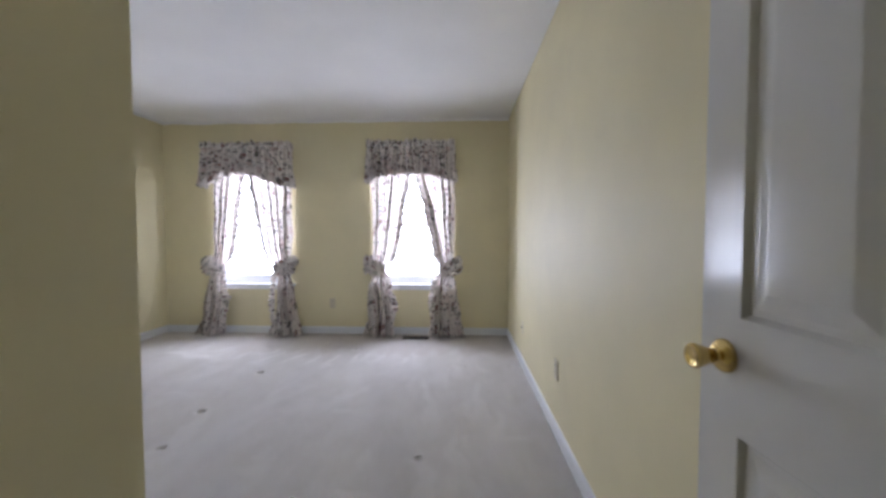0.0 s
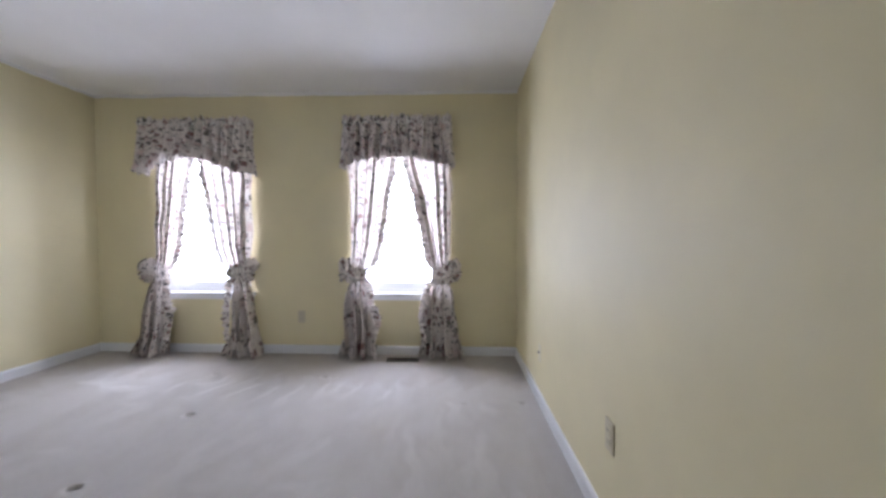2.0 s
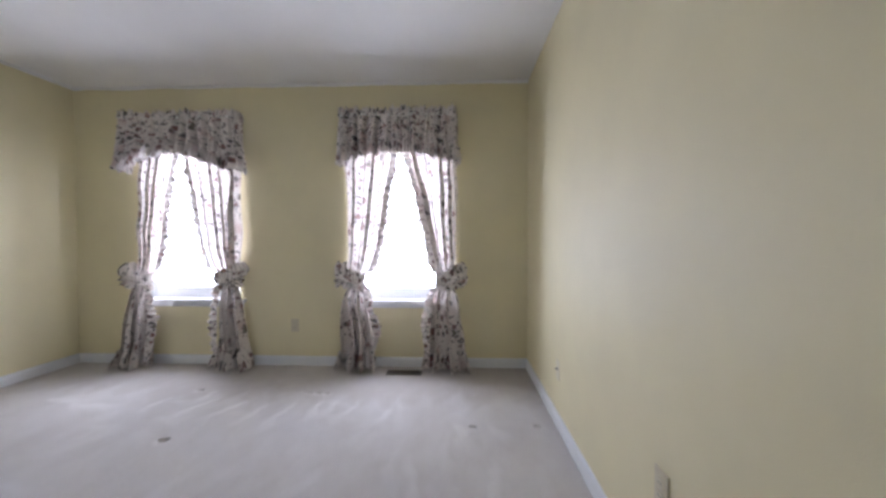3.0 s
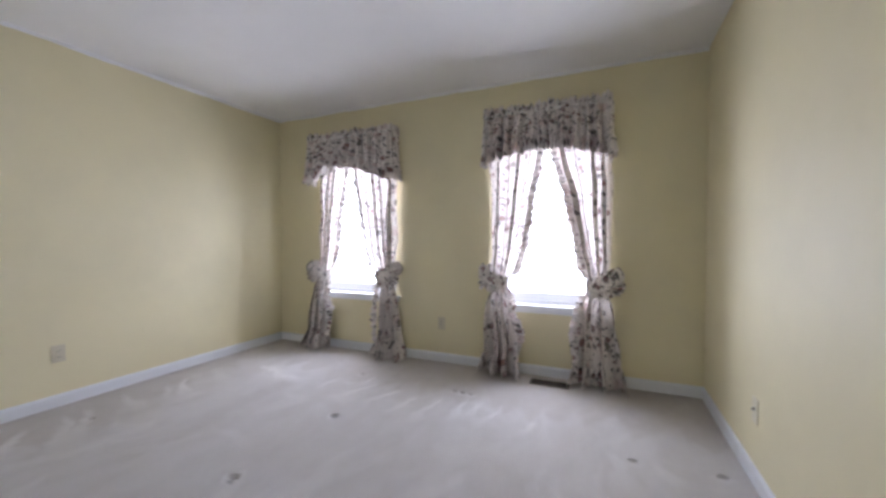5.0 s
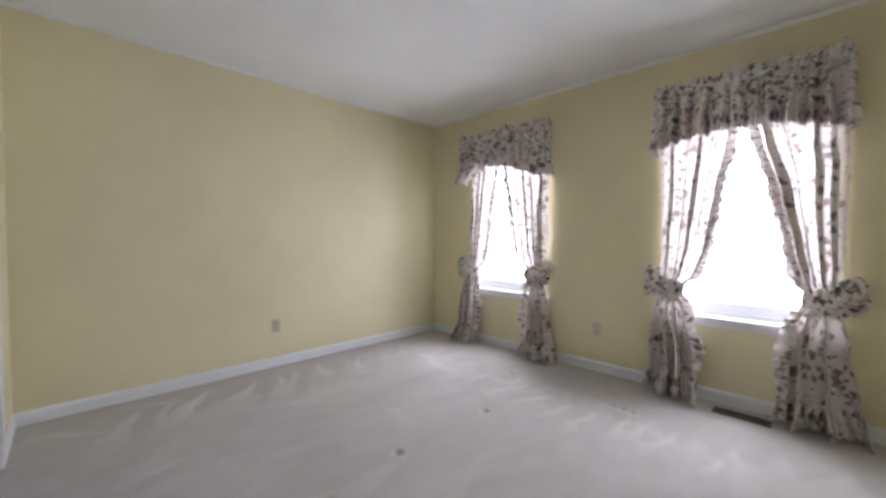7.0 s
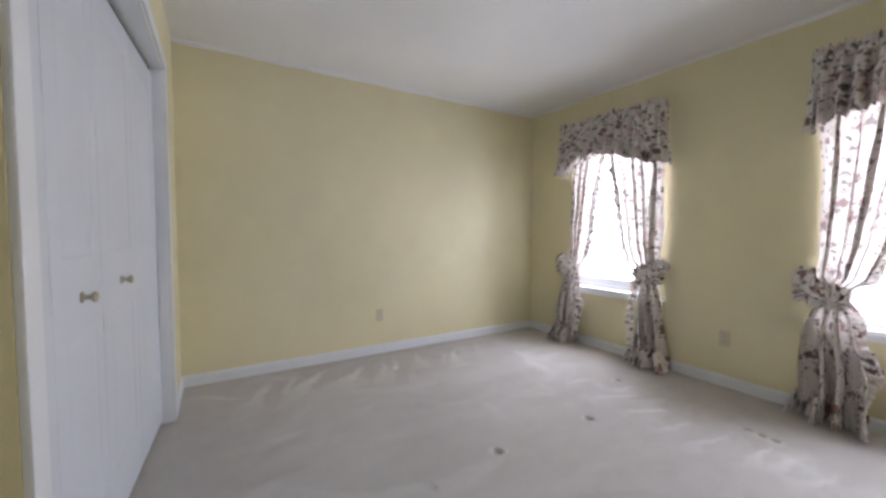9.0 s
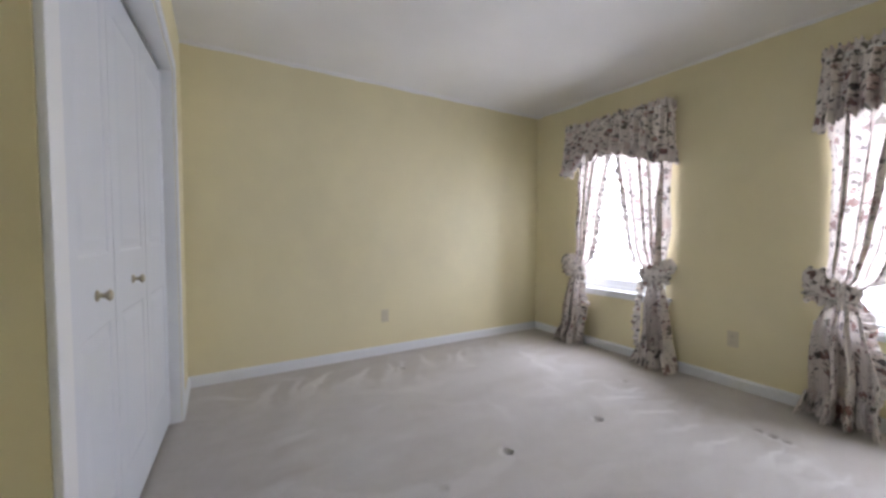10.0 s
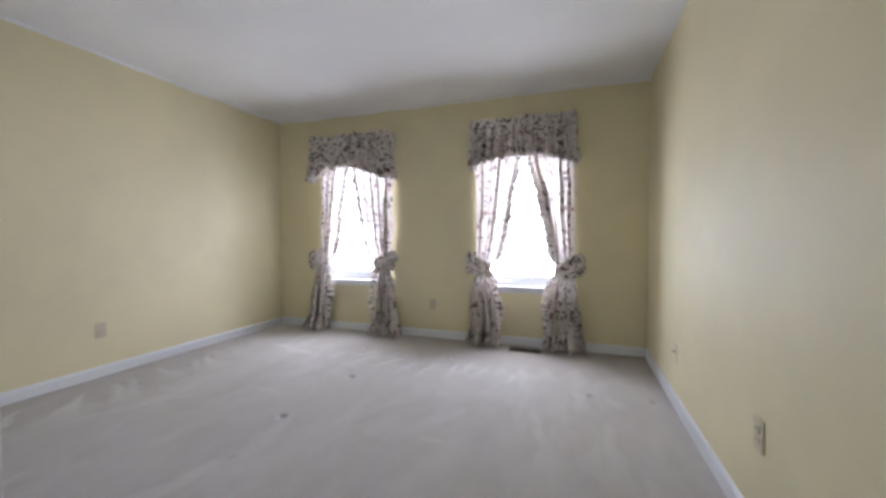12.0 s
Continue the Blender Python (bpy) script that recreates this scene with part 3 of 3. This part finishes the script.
def drape(inner, outer, seed, label, tuck):
    """A tied-back curtain. inner, outer: knots (z, x) of its two edges; tuck: how far back its outer edge turns, in y."""
    thing = tagged(new("curtain"), label, "curtain", "floral window curtains")
    ztop, zbot = 2.10, 0.022
    side = 1 if outer[0][1] > inner[0][1] else -1

    def phase(u, z):
        """Many narrow folds above the tie, few deep ones below."""
        low = max(0.0, min(1.0, (0.86 - z) / 0.22))
        return 2 * math.pi * (4.3 - 1.6 * low * low * (3 - 2 * low)) * (u + 0.16 * wobble(u * 2, 0.6 * z, seed + 7))

    def y_mid(z):
        return smooth_interp(z, ((2.1, 4.385), (1.9, 4.35), (1.6, 4.335), (0.95, 4.328), (TIE_Z, 4.318), (0.5, 4.295), (0.0, 4.285)))

    def depth(z):
        return smooth_interp(z, ((2.1, 0.014), (1.5, 0.024), (0.95, 0.024), (TIE_Z, 0.020), (0.45, 0.052), (0.0, 0.066)))

    def lap(z):
        """How far each fold doubles over sideways."""
        return smooth_interp(z, ((2.1, 0.022), (1.5, 0.034), (0.95, 0.024), (TIE_Z, 0.010), (0.5, 0.034), (0.0, 0.042)))

    def full(u):
        """Some folds are deep and some shallow."""
        return max(0.15, min(1.25, 0.85 + 1.3 * wobble(u * 4.5, 11.0, seed)))

    def place(u, v):
        z = ztop + (zbot - ztop) * v
        xi, xo = smooth_interp(z, inner), smooth_interp(z, outer) + 0.022 * wobble(z * 4.2, 0.5, seed + 9) * (z < 1.7)
        w = u + 0.035 * wobble(u * 5, z * 1.3, seed)
        ph = phase(w, z)
        x = xi + (xo - xi) * w - side * lap(z) * full(u) * math.cos(ph + 0.6)
        y = y_mid(z) + depth(z) * (0.4 + 0.6 * full(u)) * (math.sin(ph) + 0.35 * math.sin(2.3 * ph + seed)) + 0.02 * wobble(u * 3, z * 3, seed + 3)
        back = max(0.0, min(1.0, (u - 0.84) / 0.14)) * max(0.0, min(1.0, (z - 0.85) / 0.12))     # the outer edge turns back to the wall
        y += (tuck - y) * back
        return (x, min(y, max(4.363 if z < 1.9 else 4.402, tuck * (back > 0))), z + 0.012 * wobble(u * 9, 2, seed) * (v > 0.99))

    uv = lambda u, v: (seed * 1.7 + u * 1.05, seed * 0.9 + v * 2.1)
    part("panel", sheet(96, 130, place, uv), M_CLOTH, thing, "", True)

    # gathered frill along the inner edge
    def frill(u, v):
        z = ztop - 0.15 + (zbot + 0.01 - ztop + 0.15) * u
        x = smooth_interp(z, inner)
        g = 2 * math.pi * 32 * u + 6.0 * wobble(u * 13, 0, seed)
        reach = smooth_interp(z, ((2.1, 0.055), (0.9, 0.055), (0.62, 0.060), (0.42, 0.088), (0.22, 0.052), (0.0, 0.030))) * v * (1 + 0.05 * math.sin(2 * math.pi * 15 * u + 7 * wobble(u * 7, 0, seed)) + 0.38 * wobble(u * 16, 1, seed) + 0.12 * wobble(u * 55, 2, seed))
        near = math.exp(-((z - TIE_Z) / 0.06) ** 2)
        return (x - side * (reach * (1 - 0.6 * near) - 0.006), min(y_mid(z) - 0.012 + 0.017 * v * math.sin(g) + 0.012 * wobble(u * 26, v, seed), 4.363), z + 0.006 * v * math.cos(g))

    part("frill", sheet(620, 5, frill, lambda u, v: (seed + v * 0.08, seed * 0.3 + u * 3.0)), M_EDGE, thing, "gathered frill along the edge", True)

    # gathered frill round the foot
    xi0, xo0 = inner[-1][1], outer[-1][1]

    def hem(u, v):
        z = 0.165 - 0.143 * v
        ph = phase(u, z)
        g = 2 * math.pi * 26 * u + 2.5 * wobble(u * 6, 1.0, seed)
        x = smooth_interp(z, inner) + (smooth_interp(z, outer) - smooth_interp(z, inner)) * u - side * lap(z) * math.cos(ph + 0.6) + side * 0.034 * v ** 1.5 * (2 * u - 1)
        y = y_mid(z) - 0.010 - 0.030 * v + depth(z) * (math.sin(ph) + 0.35 * math.sin(2.3 * ph + seed)) + (0.003 + 0.010 * v) * math.sin(g)
        return (x, min(y, 4.36), z + 0.004 * math.sin(g) * v + 0.010 * v * wobble(u * 4, 3, seed))

    part("hem_frill", sheet(300, 5, hem, lambda u, v: (seed + u * 1.2, seed + v * 0.1)), M_FRILL, thing, "gathered frill at the foot", True)

    # ruffled tieback, cinched in the middle, flaring out to the hook on the wall
    ti, to = smooth_interp(TIE_Z, inner), smooth_interp(TIE_Z, outer)

    mid_x, rad = (ti + to) / 2, abs(to - ti) / 2 + 0.010

    def cuff(up):
        """A gathered collar round the cinched cloth, fuller and higher on the side of the wall hook."""
        def place_(u, v):
            a = 2 * math.pi * u
            lean = 0.5 + 0.5 * math.cos(a)                 # 1 at the outer side, 0 at the inner
            g = 2 * math.pi * 26 * u + 2.0 * wobble(u * 7, 0, seed + up)
            if up > 0:
                out, rise = 0.030 * lean + (0.022 + 0.038 * lean) * math.sin(2.7 * v), (0.080 + 0.065 * lean) * v - 0.035
            else:
                out, rise = 0.012 * lean + (0.012 + 0.012 * lean) * math.sin(2.2 * v), -0.02 - (0.060 + 0.010 * lean) * v
            out += (0.003 + 0.009 * v) * math.sin(g) + 0.026 * v * wobble(u * 9, v * 2, seed + up)
            x = mid_x + side * (rad + out) * math.cos(a)
            y = 4.305 + (0.050 + out) * math.sin(a)
            z = TIE_Z - 0.025 + 0.045 * lean + rise + 0.010 * v * math.cos(g * 0.5) + 0.012 * v * wobble(u * 12, 5, seed)
            return (x, min(y, 4.395), z)
        return place_

    tb = part("tieback", sheet(260, 10, cuff(1), lambda u, v: (seed * 2 + u * 1.1, seed + v * 0.12)), M_FRILL, thing, "ruffled floral tieback", True)
    part("lower_ruffle", sheet(260, 8, cuff(-1), lambda u, v: (seed * 2 + u * 1.1, seed + 0.4 + v * 0.1)), M_FRILL, tb, "lower ruffle of the tieback", True)

    def fan(u, v):
        """The loose gathered end of the tieback, spread towards the wall hook."""
        a = radians(-38 + 112 * u)
        r_ = 0.128 * v * (1 + 0.22 * wobble(u * 5, 2, seed + 1))
        return (to - side * 0.025 + side * r_ * math.cos(a), 4.262 + v * (0.045 * u + 0.022 * math.sin(2 * math.pi * 6 * u + seed)) - 0.03 * math.sin(math.pi * v) * 0.6,
                TIE_Z + 0.005 + r_ * math.sin(a) + 0.006 * v * wobble(u * 14, 1, seed))

    part("fan", sheet(150, 12, fan, lambda u, v: (seed * 3 + u * 0.42, seed + v * 0.15)), M_FRILL, tb, "pleated fan end of the tieback", True)

    def band(u, v):
        a = 2 * math.pi * u
        return (mid_x + side * (rad + 0.006 + 0.020 * (0.5 + 0.5 * math.cos(a))) * math.cos(a), 4.305 + (0.056 + 0.003 * math.sin(9 * a)) * math.sin(a), TIE_Z - 0.030 + 0.0225 * math.cos(a) + 0.022 * (v - 0.5) + 0.004 * math.sin(11 * a))

    part("cord", sheet(60, 3, band, lambda u, v: (seed + u * 0.5, v * 0.05)), M_FRILL, tb, "narrow gathered band", True)


C1 = "off-white floral print cotton curtain tied back with a ruffled band"
drape(((2.1, -2.21), (1.75, -2.30), (1.39, -2.365), (1.07, -2.395), (0.87, -2.44), (TIE_Z, -2.515), (0.62, -2.52), (0.35, -2.50), (0.0, -2.53)),
      ((2.1, -2.65), (1.69, -2.645), (1.2, -2.635), (0.9, -2.63), (TIE_Z, -2.625), (0.6, -2.67), (0.3, -2.72), (0.0, -2.765)), 1.3, C1, 4.385)
drape(((2.1, -2.22), (1.75, -2.155), (1.39, -2.08), (1.07, -2.02), (0.87, -1.96), (TIE_Z, -1.875), (0.6, -1.89), (0.3, -1.90), (0.0, -1.895)),
      ((2.1, -1.715), (1.69, -1.712), (1.2, -1.718), (0.9, -1.735), (TIE_Z, -1.745), (0.5, -1.70), (0.3, -1.67), (0.0, -1.64)), 4.1, C1, 4.366)
drape(((2.1, -0.33), (1.75, -0.415), (1.39, -0.475), (1.07, -0.52), (0.87, -0.575), (TIE_Z, -0.665), (0.6, -0.63), (0.3, -0.565), (0.0, -0.575)),
      ((2.1, -0.83), (1.69, -0.82), (1.2, -0.80), (0.9, -0.785), (TIE_Z, -0.775), (0.5, -0.81), (0.3, -0.825), (0.0, -0.835)), 7.7, C1, 4.385)
drape(((2.1, -0.36), (1.75, -0.245), (1.39, -0.15), (1.07, -0.085), (0.87, -0.04), (TIE_Z, 0.0), (0.6, -0.06), (0.3, -0.085), (0.0, -0.09)),
      ((2.1, 0.12), (1.69, 0.11), (1.2, 0.105), (0.9, 0.11), (TIE_Z, 0.125), (0.5, 0.165), (0.3, 0.195), (0.0, 0.225)), 11.9, C1, 4.392)


def valance(x0, x1, z_side, z_mid, sharp, seed):
    """A gathered valance with an arched lower edge, a frill along it and a ruffled heading."""
    thing = tagged(new("valance"), "gathered floral print valance with a frilled, arched lower edge", "valance", "floral window valances")
    w, front, back, ztop = x1 - x0, 4.245, 4.405, 2.145
    ret = back - front
    total = w + 2 * ret

    def run(u, out):
        """Along the rod: from the wall, across the front, back to the wall."""
        s = u * total
        if s < ret:
            return x0 - 0.45 * out, back - s, -1.0
        if s > ret + w:
            return x1 + 0.45 * out, front + (s - ret - w), 1.0
        return x0 + (s - ret), front - out, 0.0

    def lower(u):
        s = min(1, max(0, (u * total - ret) / w))
        arch = math.sin(math.pi * s) ** sharp
        return z_side + (z_mid - z_side) * arch + 0.008 * wobble(u * 12, 3, seed)

    def gather(u, v, count, amp):
        g = 2 * math.pi * count * u + 2.2 * wobble(u * 8, v * 0.8, seed)
        return amp * (math.sin(g) + 0.45 * math.sin(1.9 * g + seed) + 0.8 * wobble(u * 22, v * 1.5, seed + 5))

    def skirt(u, v):
        out = 0.010 * v ** 1.4 + gather(u, v, 15, 0.021 + 0.020 * v)
        x, y, side_ = run(u, out)
        zl = lower(u) + 0.05
        return (x, min(y, 4.404), ztop - 0.035 + (zl - ztop + 0.035) * v)

    part("skirt", sheet(260, 26, skirt, lambda u, v: (seed + u * 2.2, v * 0.45)), M_VALANCE, thing, "", True)

    def frill(u, v):
        g = 2 * math.pi * 62 * u + 1.4 * wobble(u * 30, 0, seed)
        out = 0.010 + gather(u, 1, 15, 0.041) + 0.020 * max(0.0, 1 - v / 0.16) + 0.004 + 0.036 * max(0.0, v - 0.16) + (0.004 + 0.012 * v) * math.sin(g)
        x, y, side_ = run(u, out)
        return (x, min(y, 4.404), lower(u) + 0.090 - 0.108 * v + 0.006 * math.sin(g) * v + 0.016 * wobble(u * 34, 1, seed) * v)

    part("frill", sheet(900, 12, frill, lambda u, v: (seed + u * 3.4, 0.5 + v * 0.1)), M_TRIMMING, thing, "finely gathered frill", True)

    def heading(u, v):
        g = 2 * math.pi * 40 * u + 2 * wobble(u * 18, 0, seed)
        out = gather(u, 0, 13, 0.012) + 0.010 * math.sin(g) * (0.4 + abs(v - 0.45))
        x, y, side_ = run(u, out + 0.012 * math.sin(math.pi * min(1, v / 0.6)))
        return (x, min(y, 4.404), ztop - 0.04 + 0.072 * v + 0.011 * v * (math.sin(g + 1) + 2.2 * wobble(u * 30, 2, seed)))

    part("heading", sheet(520, 8, heading, lambda u, v: (seed + u * 2.4, 0.8 + v * 0.09)), M_VALANCE, thing, "ruffled rod heading", True)


valance(-2.700, -1.715, 1.695, 1.835, 1.7, 2.2)
valance(-0.824, 0.130, 1.745, 1.825, 1.2, 5.6)


def curtain_rod(x0, x1):
    rod = tagged(new("curtain_rod"), "white enamelled flat curtain rod hidden in the valance heading", "curtain rod", "curtain rods")
    part("rail", box((x0, 4.243, 2.105), (x1, 4.251, 2.130), 0.003), M_ROD, rod)
    for x in (x0, x1 - 0.008):
        part("bracket", box((x, 4.2515, 2.107), (x + 0.008, NORTH, 2.128), 0.002), M_ROD, rod)


curtain_rod(-2.690, -1.725)
curtain_rod(-0.815, 0.120)


# ---- small things ----
def outlet(x, y, z, turn, label):
    """A wall plate with two receptacles, facing -y before it is turned."""
    thing = tagged(new("wall_outlet"), label, "outlet", "wall outlets")
    thing.matrix_world = pose(x, y, z, 0, 0, turn)
    part("plate", box((-0.0355, -0.006, -0.0575), (0.0355, 0, 0.0575), 0.0025), M_PLATE, thing)
    for dz in (-0.0195, 0.0195):
        rec = part("receptacle", box((-0.0165, -0.009, dz - 0.0135), (0.0165, -0.0055, dz + 0.0135), 0.003), M_PLATE, thing)
        for dx, hh in ((-0.006, 0.0045), (0.006, 0.0038)):
            part("slot", box((dx - 0.0012, -0.0094, dz + 0.001 - hh), (dx + 0.0012, -0.0088, dz + 0.001 + hh)), M_SLOT, rec)
    bm = lathe(((0.0035, 0), (0.0035, 0.0012), (0.002, 0.0018)), 12)
    bmesh.ops.transform(bm, matrix=Matrix.Translation((0, -0.006, 0)) @ Euler((math.pi / 2, 0, 0)).to_matrix().to_4x4(), verts=bm.verts)
    part("screw", bm, M_STEEL, thing)


L_OUT = "almond plastic duplex outlet on the yellow wall"
outlet(-1.274, NORTH, 0.352, 0, L_OUT)
outlet(WEST, 2.527, 0.355, 90, L_OUT)
outlet(EAST, 2.275, 0.382, -90, L_OUT)


def cable_plate(x, y, z, turn):
    thing = tagged(new("cable_plate"), "pale plastic wall plate with one small dark cable jack", "wall plate")
    thing.matrix_world = pose(x, y, z, 0, 0, turn)
    part("plate", box((-0.0355, -0.005, -0.0575), (0.0355, 0, 0.0575), 0.0025), M_PALE, thing)
    bm = lathe(((0.0075, 0), (0.0075, 0.003), (0.0048, 0.0032), (0.0048, 0.011), (0.0036, 0.012)), 14)
    bmesh.ops.transform(bm, matrix=Matrix.Translation((0, -0.005, 0.006)) @ Euler((math.pi / 2, 0, 0)).to_matrix().to_4x4(), verts=bm.verts)
    part("jack", bm, M_JACK, thing, "small dark metal cable jack")


cable_plate(EAST, 3.41, 0.335, -90)


def floor_register(x0, x1, y0, y1):
    thing = tagged(new("floor_register"), "brown metal floor register set in the carpet", "floor vent")
    thing.matrix_world = Matrix.Translation((x0, y0, 0))
    w, d = x1 - x0, y1 - y0
    bm = bmesh.new()
    add_box(bm, (0, 0, 0), (w, 0.014, 0.007), 0.002)
    add_box(bm, (0, d - 0.014, 0), (w, d, 0.007), 0.002)
    add_box(bm, (0, 0.014, 0), (0.016, d - 0.014, 0.007), 0.002)
    add_box(bm, (w - 0.016, 0.014, 0), (w, d - 0.014, 0.007), 0.002)
    part("frame", bm, M_VENT, thing)
    part("backing", box((0.016, 0.014, 0.0006), (w - 0.016, d - 0.014, 0.0018)), M_DARK, thing)
    n = 22
    base = None
    for i in range(n):
        x = 0.016 + (w - 0.032) * (i + 0.5) / n
        if base is None:
            base = box((-0.0016, 0.014, 0.0018), (0.0016, d - 0.014, 0.006))
            slat = part("slat", base, M_VENT, thing)
            base = slat
            slat.location.x = x
        else:
            o = new("slat", base.data)
            o.parent = thing
            o.location.x = x
    part("divider", box((0.016, d / 2 - 0.003, 0.0062), (w - 0.016, d / 2 + 0.003, 0.0072)), M_VENT, thing)


floor_register(-0.436, -0.144, 4.190, 4.300)
